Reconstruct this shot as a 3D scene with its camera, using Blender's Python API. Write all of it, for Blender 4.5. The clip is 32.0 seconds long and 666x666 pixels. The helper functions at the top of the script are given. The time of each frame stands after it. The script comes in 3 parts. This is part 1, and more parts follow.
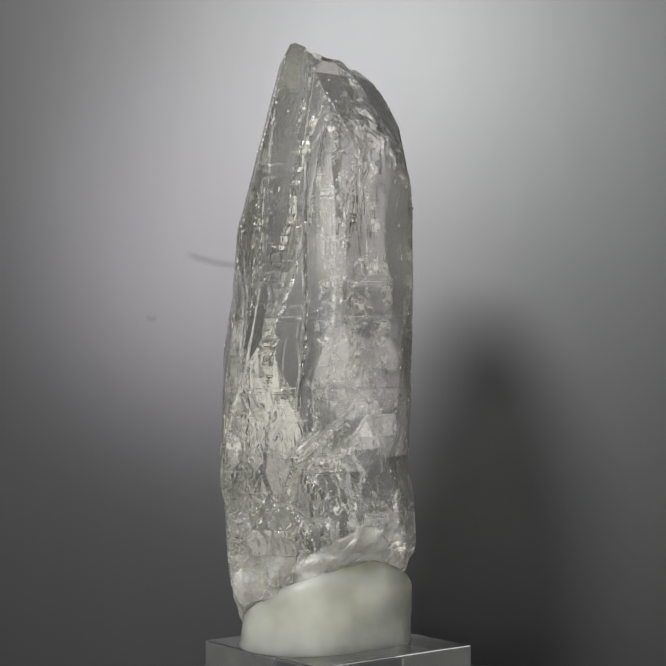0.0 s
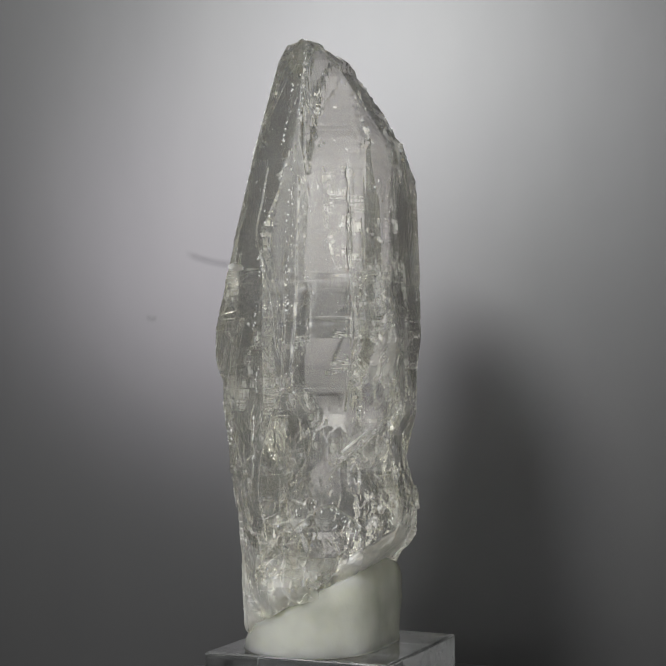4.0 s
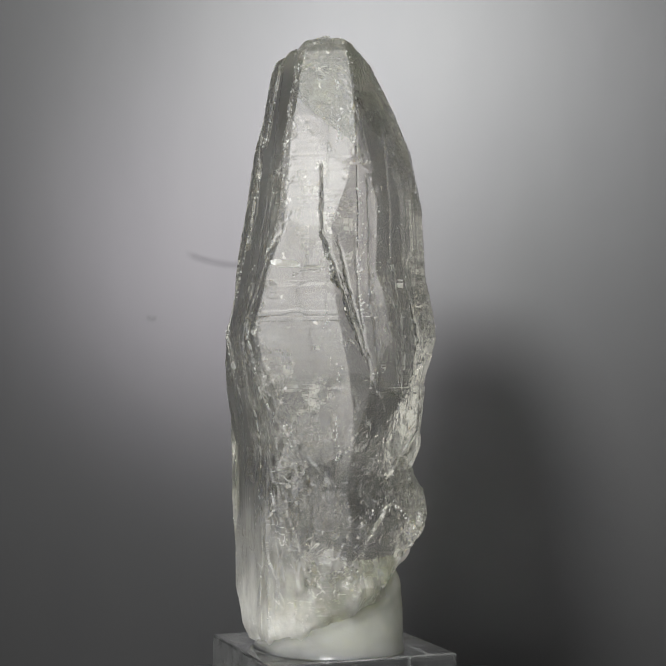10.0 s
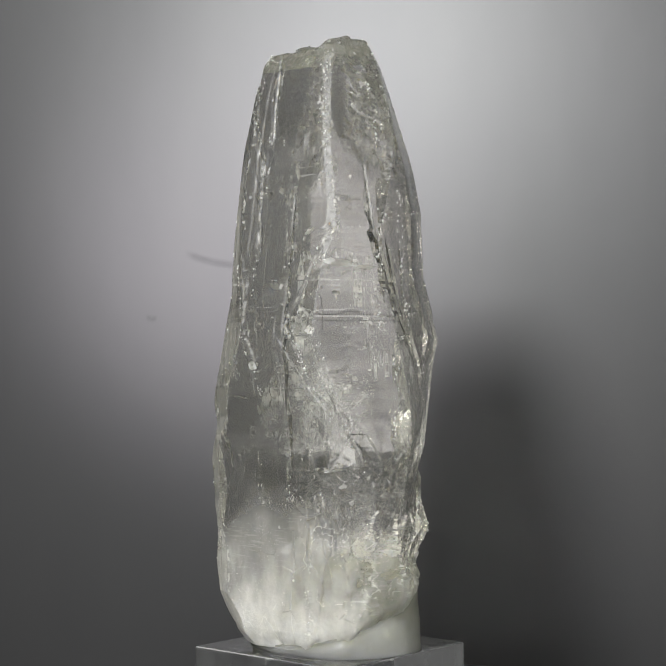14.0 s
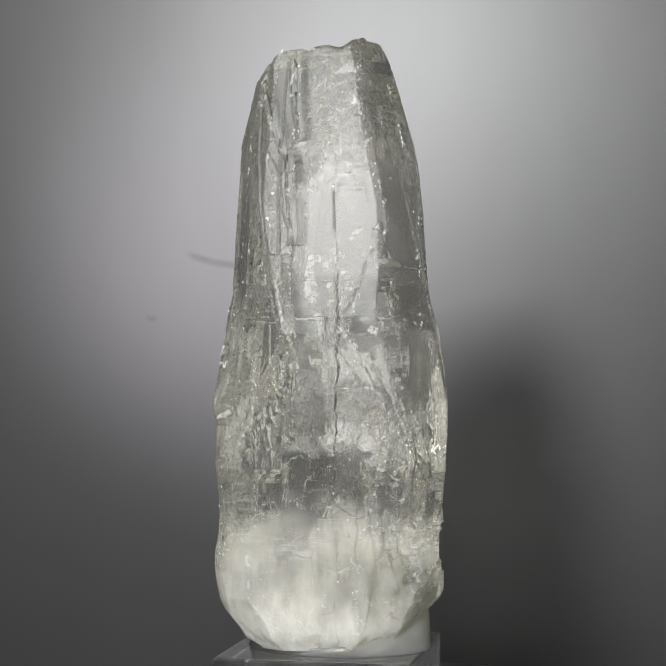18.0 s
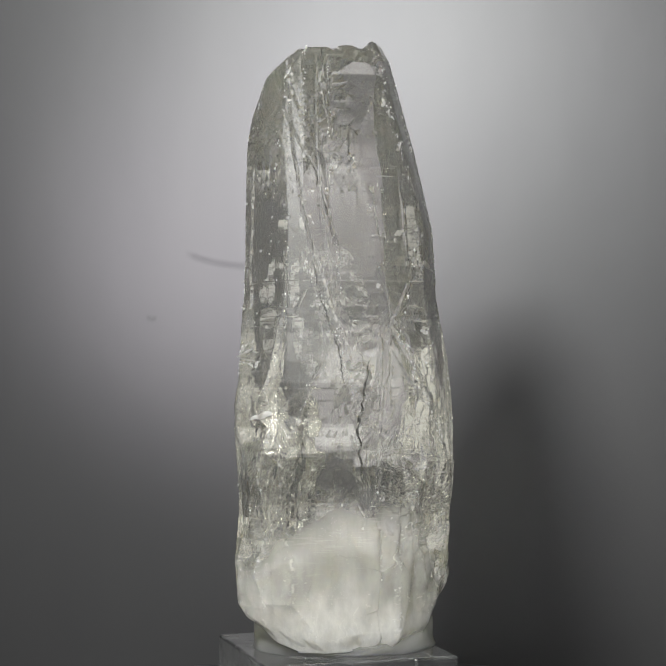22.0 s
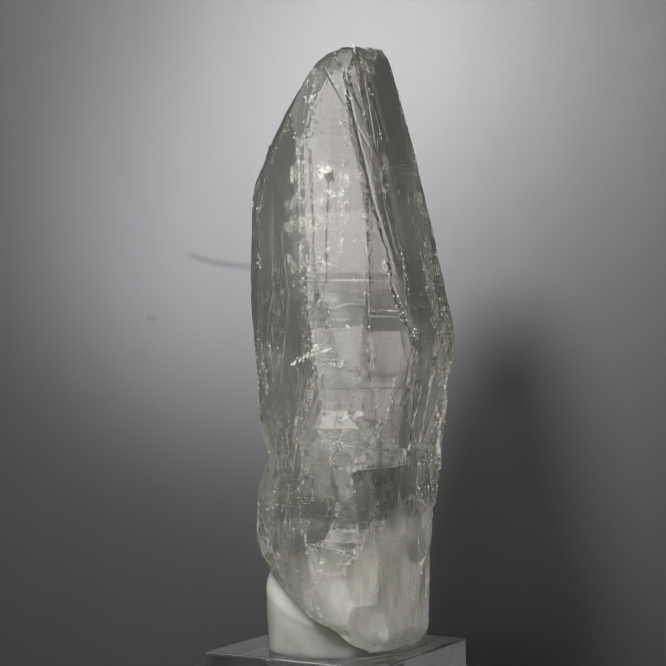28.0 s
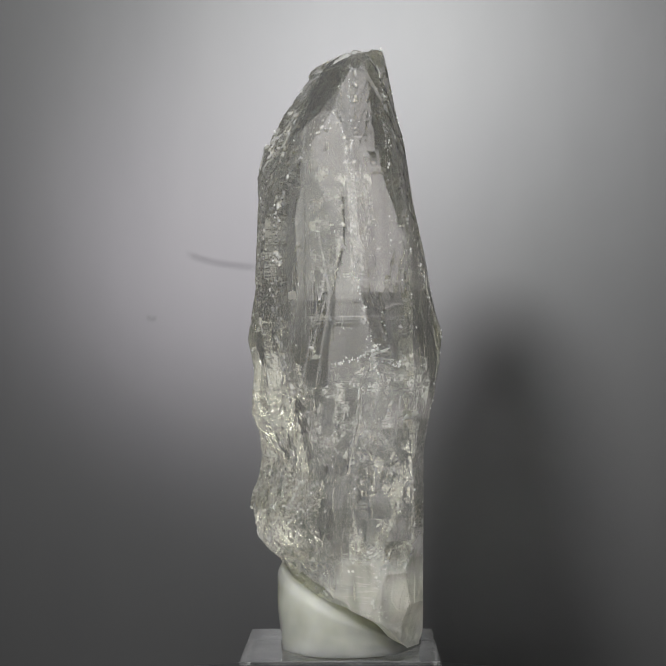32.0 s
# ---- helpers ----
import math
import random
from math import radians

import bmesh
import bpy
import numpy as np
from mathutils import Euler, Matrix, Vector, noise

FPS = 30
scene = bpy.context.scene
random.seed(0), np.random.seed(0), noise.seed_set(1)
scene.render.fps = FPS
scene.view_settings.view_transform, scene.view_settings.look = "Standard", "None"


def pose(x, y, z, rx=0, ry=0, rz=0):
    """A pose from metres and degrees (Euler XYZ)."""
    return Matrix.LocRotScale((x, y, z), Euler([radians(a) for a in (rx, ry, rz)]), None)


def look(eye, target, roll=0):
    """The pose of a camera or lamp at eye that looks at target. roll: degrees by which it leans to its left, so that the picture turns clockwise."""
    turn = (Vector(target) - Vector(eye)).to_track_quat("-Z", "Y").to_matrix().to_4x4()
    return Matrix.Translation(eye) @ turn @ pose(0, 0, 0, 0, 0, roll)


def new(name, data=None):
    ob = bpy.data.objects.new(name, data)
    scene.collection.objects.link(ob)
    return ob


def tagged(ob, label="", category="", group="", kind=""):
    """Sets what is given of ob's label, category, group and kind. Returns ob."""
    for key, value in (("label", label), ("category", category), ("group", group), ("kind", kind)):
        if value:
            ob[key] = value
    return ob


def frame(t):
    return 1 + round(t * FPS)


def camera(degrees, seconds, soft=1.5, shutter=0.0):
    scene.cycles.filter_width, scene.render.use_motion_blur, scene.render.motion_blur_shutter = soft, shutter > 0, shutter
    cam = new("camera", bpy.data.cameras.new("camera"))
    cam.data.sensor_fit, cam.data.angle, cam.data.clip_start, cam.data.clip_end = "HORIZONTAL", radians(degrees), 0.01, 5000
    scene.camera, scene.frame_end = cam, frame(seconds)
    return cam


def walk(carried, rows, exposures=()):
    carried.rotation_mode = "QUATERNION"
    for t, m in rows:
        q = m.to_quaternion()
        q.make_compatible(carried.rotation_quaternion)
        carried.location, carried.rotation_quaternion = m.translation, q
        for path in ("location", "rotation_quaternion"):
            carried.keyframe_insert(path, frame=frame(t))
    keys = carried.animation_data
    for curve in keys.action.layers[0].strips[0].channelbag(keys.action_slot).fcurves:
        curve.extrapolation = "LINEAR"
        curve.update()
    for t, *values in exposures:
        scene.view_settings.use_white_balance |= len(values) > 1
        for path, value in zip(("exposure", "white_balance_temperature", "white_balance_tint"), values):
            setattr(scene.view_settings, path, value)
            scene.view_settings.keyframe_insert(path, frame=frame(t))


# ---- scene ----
# One still camera before a slowly turning display stand; lengths in mm are scaled by MM.
MM = 0.001
TURN = 7.2338            # degrees a second, counter-clockwise from above
SECONDS = 32.0
LEVEL = 0.025            # top of the turntable over the table
BLOCK_TOP = 0.045        # top of the acrylic block

cam = camera(23.62, 32.0, soft=0.9)
EYE = (-0.00051, -0.375, 0.11018)
AIM = (-0.00051, 0.0, 0.11018 + 0.375 * math.tan(radians(1.154)))
LEAN = -0.2208
walk(cam, [(0.0, look(EYE, AIM, LEAN)), (SECONDS, look(EYE, AIM, LEAN))])
scene.view_settings.exposure = 0.0

# ---- light: a dim room, a key lamp beside the camera and a lamp over the backdrop ----
world = bpy.data.worlds.new("room_light")
world.use_nodes = True
wt = world.node_tree
wc = wt.nodes.new("ShaderNodeTexCoord")
wd = wt.nodes.new("ShaderNodeVectorMath")
wd.operation = "DOT_PRODUCT"
wd.inputs[1].default_value = (-0.05, -0.35, 0.935)
wr = wt.nodes.new("ShaderNodeValToRGB")
wt.links.new(wc.outputs["Generated"], wd.inputs[0])
wt.links.new(wd.outputs["Value"], wr.inputs["Fac"])
for at, grey in ((0.0, 0.32), (0.5, 0.72), (0.95, 1.0)):
    stop = wr.color_ramp.elements[0] if at == 0 else wr.color_ramp.elements.new(at)
    stop.position, stop.color = at, (grey, grey * 0.99, grey * 0.97, 1)
wt.links.new(wr.outputs[0], wt.nodes["Background"].inputs[0])
wt.nodes["Background"].inputs[1].default_value = 0.80
scene.world = world


def spot(name, eye, target, watts, degrees, radius, color, blend=1.0):
    lamp = bpy.data.lights.new(name, "SPOT")
    lamp.energy, lamp.spot_size, lamp.spot_blend = watts, radians(degrees), blend
    lamp.shadow_soft_size, lamp.color = radius, color
    ob = new(name, lamp)
    ob.matrix_world = look(eye, target)
    return ob


WALL_Y = 0.150
WALL_YAW = -8.8          # the backdrop is turned a little away from the lens axis
spot("key_lamp", (-0.110, -0.298, 0.322), (0.0, 0.0, 0.110), 8.0, 110, 0.036, (0.995, 1.0, 0.99))
spot("side_lamp", (-0.218, -0.290, 0.157), (-0.032, WALL_Y, 0.158), 2.9, 23, 0.030, (1.0, 0.92, 0.99))


# ---- materials ----
def material(name, color, rough=0.5, metal=0.0, transmission=0.0, ior=1.45):
    m = bpy.data.materials.new(name)
    m.use_nodes = True
    b = m.node_tree.nodes["Principled BSDF"]
    b.inputs["Base Color"].default_value = (*color, 1)
    b.inputs["Roughness"].default_value = rough
    b.inputs["Metallic"].default_value = metal
    b.inputs["Transmission Weight"].default_value = transmission
    b.inputs["IOR"].default_value = ior
    return m, m.node_tree, b


def node(tree, kind, **inputs):
    n = tree.nodes.new(kind)
    for key, value in inputs.items():
        n.inputs[key.replace("_", " ")].default_value = value
    return n


def noise_at(tree, scale, detail=4.0, rough=0.6, stretch=(1, 1, 1), coords="Object"):
    c = tree.nodes.new("ShaderNodeTexCoord")
    mp = tree.nodes.new("ShaderNodeMapping")
    mp.inputs["Scale"].default_value = stretch
    n = node(tree, "ShaderNodeTexNoise", Scale=scale, Detail=detail, Roughness=rough)
    tree.links.new(c.outputs[coords], mp.inputs["Vector"])
    tree.links.new(mp.outputs[0], n.inputs["Vector"])
    return n.outputs["Fac"]


def ramp(tree, fac, *stops):
    r = tree.nodes.new("ShaderNodeValToRGB")
    el = r.color_ramp.elements
    for i, (at, col) in enumerate(stops):
        e = el[i] if i < 2 else el.new(at)
        e.position = at
        e.color = (col, col, col, 1) if isinstance(col, (int, float)) else (*col, 1)
    tree.links.new(fac, r.inputs["Fac"])
    return r.outputs["Color"]


def maths(tree, op, a, b=None, c=None):
    n = tree.nodes.new("ShaderNodeMath")
    n.operation = op
    for i, v in enumerate((a, b, c)):
        if v is None:
            continue
        if isinstance(v, (int, float)):
            n.inputs[i].default_value = v
        else:
            tree.links.new(v, n.inputs[i])
    return n.outputs[0]


def bump(tree, b, height, strength, distance):
    n = node(tree, "ShaderNodeBump", Strength=strength, Distance=distance)
    tree.links.new(height, n.inputs["Height"])
    tree.links.new(n.outputs[0], b.inputs["Normal"])


def quartz_material():
    m, t, b = material("clear_quartz", (0.91, 0.895, 0.83), 0.42, 0, 0.2, 1.544)
    b.inputs["Subsurface Weight"].default_value = 0.7
    b.inputs["Subsurface Radius"].default_value = (1.0, 0.97, 0.88)
    b.inputs["Subsurface Scale"].default_value = 0.006
    frost = t.nodes.new("ShaderNodeAttribute")
    frost.attribute_name = "frost"
    f = frost.outputs["Fac"]
    grain = noise_at(t, 1400, 3)
    specks = ramp(t, noise_at(t, 520, 2, 0.5), (0.71, 0.0), (0.73, 1.0))
    milk = maths(t, "MULTIPLY", f, ramp(t, noise_at(t, 480, 4, 0.62, (1, 1, 0.55)), (0.34, 0.82), (0.62, 1.0)))
    # short bright growth lines and etched pepper, in patches
    dash = ramp(t, noise_at(t, 2600, 2, 0.6, (0.07, 0.07, 1.0)), (0.58, 0.0), (0.64, 1.0))
    dash = maths(t, "MULTIPLY", dash, ramp(t, noise_at(t, 75, 3), (0.49, 0.0), (0.66, 0.12)))
    pepper = ramp(t, noise_at(t, 1900, 2, 0.6), (0.62, 0.0), (0.68, 1.0))
    pepper = maths(t, "MULTIPLY", pepper, ramp(t, noise_at(t, 60, 2), (0.5, 0.0), (0.68, 0.20)))
    marks = maths(t, "ADD", maths(t, "MULTIPLY", specks, 0.35), maths(t, "ADD", dash, pepper))
    marks = maths(t, "MULTIPLY", marks, maths(t, "SUBTRACT", 1.0, f))
    cover = maths(t, "MULTIPLY_ADD", maths(t, "ADD", milk, marks), 0.87, 0.035)
    cover.node.use_clamp = True
    bump(t, b, maths(t, "MULTIPLY", grain, maths(t, "MULTIPLY", f, 0.4)), 0.6, 0.0004)
    relief = b.inputs["Normal"].links[0].from_socket
    # clear stone: sharp refraction and sharp inner reflection under a satin, slightly etched skin
    inner = node(t, "ShaderNodeBsdfRefraction", Color=(0.992, 0.986, 0.945, 1), Roughness=0.052, IOR=1.544)
    skin = node(t, "ShaderNodeBsdfGlossy", Color=(0.98, 0.98, 0.96, 1), Roughness=0.3)
    fresnel = node(t, "ShaderNodeFresnel", IOR=1.544)
    stone = t.nodes.new("ShaderNodeMixShader")
    whole = t.nodes.new("ShaderNodeMixShader")
    for n in (inner, skin, fresnel):
        t.links.new(relief, n.inputs["Normal"])
    t.links.new(ramp(t, fresnel.outputs[0], (0.10, 0.46), (0.5, 0.02)), skin.inputs["Roughness"])
    # the etched skin scatters part of its weak reflection away
    t.links.new(ramp(t, fresnel.outputs[0], (0.0, 0.0), (0.10, 0.068), (0.35, 0.35), (1.0, 1.0)), stone.inputs[0])
    t.links.new(inner.outputs[0], stone.inputs[1])
    t.links.new(skin.outputs[0], stone.inputs[2])
    t.links.new(cover, whole.inputs[0])
    t.links.new(stone.outputs[0], whole.inputs[1])
    t.links.new(b.outputs[0], whole.inputs[2])
    t.links.new(whole.outputs[0], t.nodes["Material Output"].inputs["Surface"])
    return m


def chip_material():
    m, t, b = material("white_chipped_quartz", (0.86, 0.86, 0.83), 0.4, 0, 0.6, 1.544)
    return m


def flake_material():
    m, t, b = material("fractured_quartz", (0.90, 0.90, 0.87), 0.3, 0, 0.45, 1.544)
    t.links.new(ramp(t, noise_at(t, 900, 3), (0.35, 0.45), (0.65, 1.0)), b.inputs["Transmission Weight"])
    bump(t, b, noise_at(t, 1500, 3), 0.8, 0.0003)
    return m


def crack_material():
    m, t, b = material("open_crack", (1, 1, 1), 0.02, 0, 1.0, 1.544)
    glass = node(t, "ShaderNodeBsdfGlass", Color=(0.97, 0.97, 0.95, 1), Roughness=0.02, IOR=1.544)
    t.links.new(glass.outputs[0], t.nodes["Material Output"].inputs["Surface"])
    return m


def veil_material():
    m, t, b = material("healed_fracture", (0.9, 0.9, 0.88), 0.25, 0, 0.0, 1.3)
    out = t.nodes["Material Output"]
    clear = t.nodes.new("ShaderNodeBsdfTransparent")
    mix = t.nodes.new("ShaderNodeMixShader")
    t.links.new(ramp(t, noise_at(t, 260, 4, 0.7), (0.48, 0.0), (0.62, 0.75)), mix.inputs[0])
    t.links.new(clear.outputs[0], mix.inputs[1])
    t.links.new(b.outputs[0], mix.inputs[2])
    t.links.new(mix.outputs[0], out.inputs["Surface"])
    return m


def putty_material():
    m, t, b = material("translucent_putty", (0.72, 0.73, 0.64), 0.2, 0, 0.0, 1.42)
    b.inputs["Subsurface Weight"].default_value = 1.0
    b.inputs["Subsurface Radius"].default_value = (1.0, 1.0, 0.85)
    b.inputs["Subsurface Scale"].default_value = 0.012
    b.inputs["Specular IOR Level"].default_value = 0.3
    bump(t, b, noise_at(t, 160, 4), 0.3, 0.0006)
    # cloudy resin: part of the light goes straight through
    haze = node(t, "ShaderNodeBsdfRefraction", Color=(0.99, 0.99, 0.94, 1), Roughness=0.22, IOR=1.42)
    mix = t.nodes.new("ShaderNodeMixShader")
    t.links.new(b.inputs["Normal"].links[0].from_socket, haze.inputs["Normal"])
    t.links.new(ramp(t, noise_at(t, 60, 3, 0.5), (0.35, 0.52), (0.65, 0.7)), mix.inputs[0])
    t.links.new(b.outputs[0], mix.inputs[1])
    t.links.new(haze.outputs[0], mix.inputs[2])
    t.links.new(mix.outputs[0], t.nodes["Material Output"].inputs["Surface"])
    return m


def acrylic_material():
    m, t, b = material("clear_acrylic", (0.96, 0.98, 0.97), 0.02, 0, 1.0, 1.49)
    t.links.new(ramp(t, noise_at(t, 300, 4, 0.7, (1, 0.1, 1)), (0.5, 0.015), (0.75, 0.12)), b.inputs["Roughness"])
    # a film of dust and fingermarks
    t.links.new(ramp(t, noise_at(t, 140, 5, 0.65), (0.38, 1.0), (0.72, 0.96)), b.inputs["Transmission Weight"])
    bump(t, b, noise_at(t, 900, 3, 0.6, (1, 1, 0.04)), 0.12, 0.0003)
    return m


def backdrop_material():
    m, t, b = material("grey_backdrop", (0.2, 0.2, 0.2), 0.465, 0.96)
    t.links.new(ramp(t, noise_at(t, 9, 5, 0.55, (1, 1, 0.5)), (0.3, (0.110, 0.110, 0.114)), (0.7, (0.124, 0.124, 0.125))), b.inputs["Base Color"])
    bump(t, b, noise_at(t, 55, 5, 0.6, (1, 1, 0.6)), 0.09, 0.001)
    return m


def plain_material(name, color, rough, scale, spread=0.25, metal=0.0):
    m, t, b = material(name, color, rough, metal)
    lo = tuple(c * (1 - spread) for c in color)
    hi = tuple(min(1, c * (1 + spread)) for c in color)
    t.links.new(ramp(t, noise_at(t, scale, 5), (0.3, lo), (0.7, hi)), b.inputs["Base Color"])
    bump(t, b, noise_at(t, scale * 6, 3), 0.2, 0.0004)
    return m


QUARTZ, VEIL, PUTTY, CHIP, FLAKE = quartz_material(), veil_material(), putty_material(), chip_material(), flake_material()
CRACK = crack_material()
ACRYLIC, BACKDROP = acrylic_material(), backdrop_material()
BLACK = plain_material("black_plastic", (0.012, 0.012, 0.013), 0.45, 500, 0.5)
TABLE = plain_material("dark_table", (0.035, 0.034, 0.034), 0.6, 30)
PAINT = plain_material("dim_wall_paint", (0.30, 0.30, 0.30), 0.8, 4, 0.1)


# ---- mesh helpers ----
def part(name, bm, mat, parent=None, label=""):
    me = bpy.data.meshes.new(name)
    bm.to_mesh(me)
    bm.free()
    me.materials.append(mat)
    ob = new(name, me)
    ob.parent = parent
    if label:
        tagged(ob, label)
    return ob


def box(sx, sy, sz, bevel=0.0, at=(0, 0, 0), segments=2):
    bm = bmesh.new()
    bmesh.ops.create_cube(bm, size=1)
    bmesh.ops.scale(bm, vec=(sx, sy, sz), verts=bm.verts)
    if bevel:
        bmesh.ops.bevel(bm, geom=bm.edges[:], offset=bevel, segments=segments, affect="EDGES", profile=0.5)
    bmesh.ops.translate(bm, vec=at, verts=bm.verts)
    return bm


def lathe(profile, n=96):
    bm = bmesh.new()
    rings = [[bm.verts.new((r * math.cos(2 * math.pi * k / n), r * math.sin(2 * math.pi * k / n), z)) for k in range(n)] for r, z in profile]
    for a, b in zip(rings, rings[1:]):
        for k in range(n):
            bm.faces.new((a[k], a[(k + 1) % n], b[(k + 1) % n], b[k]))
    bm.faces.new(rings[0][::-1])
    bm.faces.new(rings[-1])
    return bm


def smooth(ob):
    ob.data.shade_smooth()
    return ob


def grid_mesh(name, verts, faces, mat, parent=None):
    me = bpy.data.meshes.new(name)
    me.from_pydata(verts, [], faces)
    me.materials.append(mat)
    ob = new(name, me)
    ob.parent = parent
    return ob


def dark_mark_material():
    m, t, b = material("backdrop_dark_mark", (0.10, 0.10, 0.105), 0.5, 1.0)
    out = t.nodes["Material Output"]
    c = t.nodes.new("ShaderNodeAttribute")
    c.attribute_name = "cover"
    mix = t.nodes.new("ShaderNodeMixShader")
    t.links.new(c.outputs["Fac"], mix.inputs[0])
    t.links.new(t.nodes.new("ShaderNodeBsdfTransparent").outputs[0], mix.inputs[1])
    t.links.new(b.outputs[0], mix.inputs[2])
    t.links.new(mix.outputs[0], out.inputs["Surface"])
    return m


def dark_strip(back, points, width, strength, mat):
    """A faint dark mark on the board: a thin strip along a bent line, densest along its middle."""
    verts, cover, faces, n, across = [], [], [], 40, 9
    for i in range(n + 1):
        t = i / n
        (x0, z0), (x1, z1), (x2, z2) = points
        x = (1 - t) ** 2 * x0 + 2 * t * (1 - t) * x1 + t * t * x2
        z = (1 - t) ** 2 * z0 + 2 * t * (1 - t) * z1 + t * t * z2
        dx, dz = x2 - x0, z2 - z0
        k = math.hypot(dx, dz)
        for j in range(across):
            s = 2 * j / (across - 1) - 1
            verts.append((x - dz / k * s * width, -0.0004, z + dx / k * s * width))
            cover.append(strength * (1 - s * s) ** 2 * min(1, 5 * t) * (0.75 + 0.25 * noise.noise((t * 6, s, 2))) * (1 if t < 0.8 else (1 - t) * 5))
    for i in range(n):
        for j in range(across - 1):
            o = i * across + j
            faces.append((o, o + 1, o + across + 1, o + across))
    ob = grid_mesh("dark_mark", verts, faces, mat, back)
    at = ob.data.attributes.new("cover", "FLOAT", "POINT")
    at.data.foreach_set("value", np.array(cover, np.float32))
    return ob


# ---- structure ----
def structure():
    table = part("table_top", box(1.6, 1.4, 0.03, 0.004, (0, -0.335, -0.015)), TABLE)
    tagged(table, "dark matte table under the turntable", "table", kind="structure")
    base = part("table_base", box(1.40, 1.20, 0.7198, 0.004, (0, -0.335, -0.3901)), TABLE)
    tagged(base, "plain dark table base standing on the floor", "table", kind="structure")
    back = part("backdrop", box(1.2, 0.006, 0.9, 0.001, (0, 0.003, 0.45)), BACKDROP)
    back.matrix_world = pose(0, WALL_Y, 0, 0, 0, WALL_YAW)
    tagged(back, "plain grey satin backdrop board behind the crystal", "backdrop", kind="structure")
    dark_mark = dark_mark_material()
    # a hair's blurred shadow on the board, painted as a darker strip
    dark_strip(back, [(-0.0505, 0.1480), (-0.042, 0.1435), (-0.022, 0.1425)], 0.0018, 0.30, dark_mark)
    # a small darker spot lower down to the left
    dark_strip(back, [(-0.0640, 0.1265), (-0.0622, 0.1255), (-0.0600, 0.1262)], 0.0014, 0.22, dark_mark)
    tagged(part("floor", box(6, 6, 0.1, 0, (0, 0, -0.80)), PAINT), "plain dim grey floor of the room", "floor", kind="structure")


structure()


# ---- noise on arrays ----
def value_noise(p, scale, seed):
    q = p * scale + seed * 17.31
    i = np.floor(q).astype(np.int64)
    f = q - i
    f = f * f * (3 - 2 * f)

    def h(dx, dy, dz):
        v = (i[:, 0] + dx) * 374761393 + (i[:, 1] + dy) * 668265263 + (i[:, 2] + dz) * 2147483647 + seed * 974711
        v = (v ^ (v >> 13)) * 1274126177
        return ((v ^ (v >> 16)) & 0xFFFF) / 65535.0 * 2 - 1

    x, y, z = f.T
    a = h(0, 0, 0) * (1 - x) + h(1, 0, 0) * x
    b = h(0, 1, 0) * (1 - x) + h(1, 1, 0) * x
    c = h(0, 0, 1) * (1 - x) + h(1, 0, 1) * x
    d = h(0, 1, 1) * (1 - x) + h(1, 1, 1) * x
    return (a * (1 - y) + b * y) * (1 - z) + (c * (1 - y) + d * y) * z


def fbm(p, scale, seed, octaves=3, gain=0.5):
    return sum(value_noise(p, scale * 2 ** k, seed + k) * gain ** k for k in range(octaves))


def shards(p, size, seed):
    """Planar fracture facets: every cell of a random mosaic has its own tilt and height."""
    q = p / size + seed * 7.7
    base = np.floor(q).astype(np.int64)
    best = np.full(len(q), 9.0)
    value = np.zeros(len(q))

    def draw(c, k):
        v = c[:, 0] * 73856093 + c[:, 1] * 19349663 + c[:, 2] * 83492791 + (seed * 31 + k) * 2654435
        v = (v ^ (v >> 13)) * 1274126177
        return ((v ^ (v >> 16)) & 0xFFFF) / 65535.0

    for dx in (-1, 0, 1):
        for dy in (-1, 0, 1):
            for dz in (-1, 0, 1):
                c = base + np.array([dx, dy, dz])
                d = q - c - np.stack([draw(c, 1), draw(c, 2), draw(c, 3)], 1)
                far = (d * d).sum(1)
                near = far < best
                best[near] = far[near]
                cn, dn = c[near], d[near]
                value[near] = (draw(cn, 4) - 0.5) * 0.7 + dn[:, 2] * (draw(cn, 5) - 0.5) * 1.6 + dn[:, 0] * (draw(cn, 6) - 0.5) * 1.6 + dn[:, 1] * (draw(cn, 7) - 0.5) * 1.6
    return value


def terrace(x, steps):
    """Flat treads with short risers."""
    u = x * steps
    return (np.floor(u) + ease(u - np.floor(u), 0.78, 1.0)) / steps


def ease(x, a, b):
    u = np.clip((x - a) / (b - a), 0, 1)
    return u * u * (3 - 2 * u)


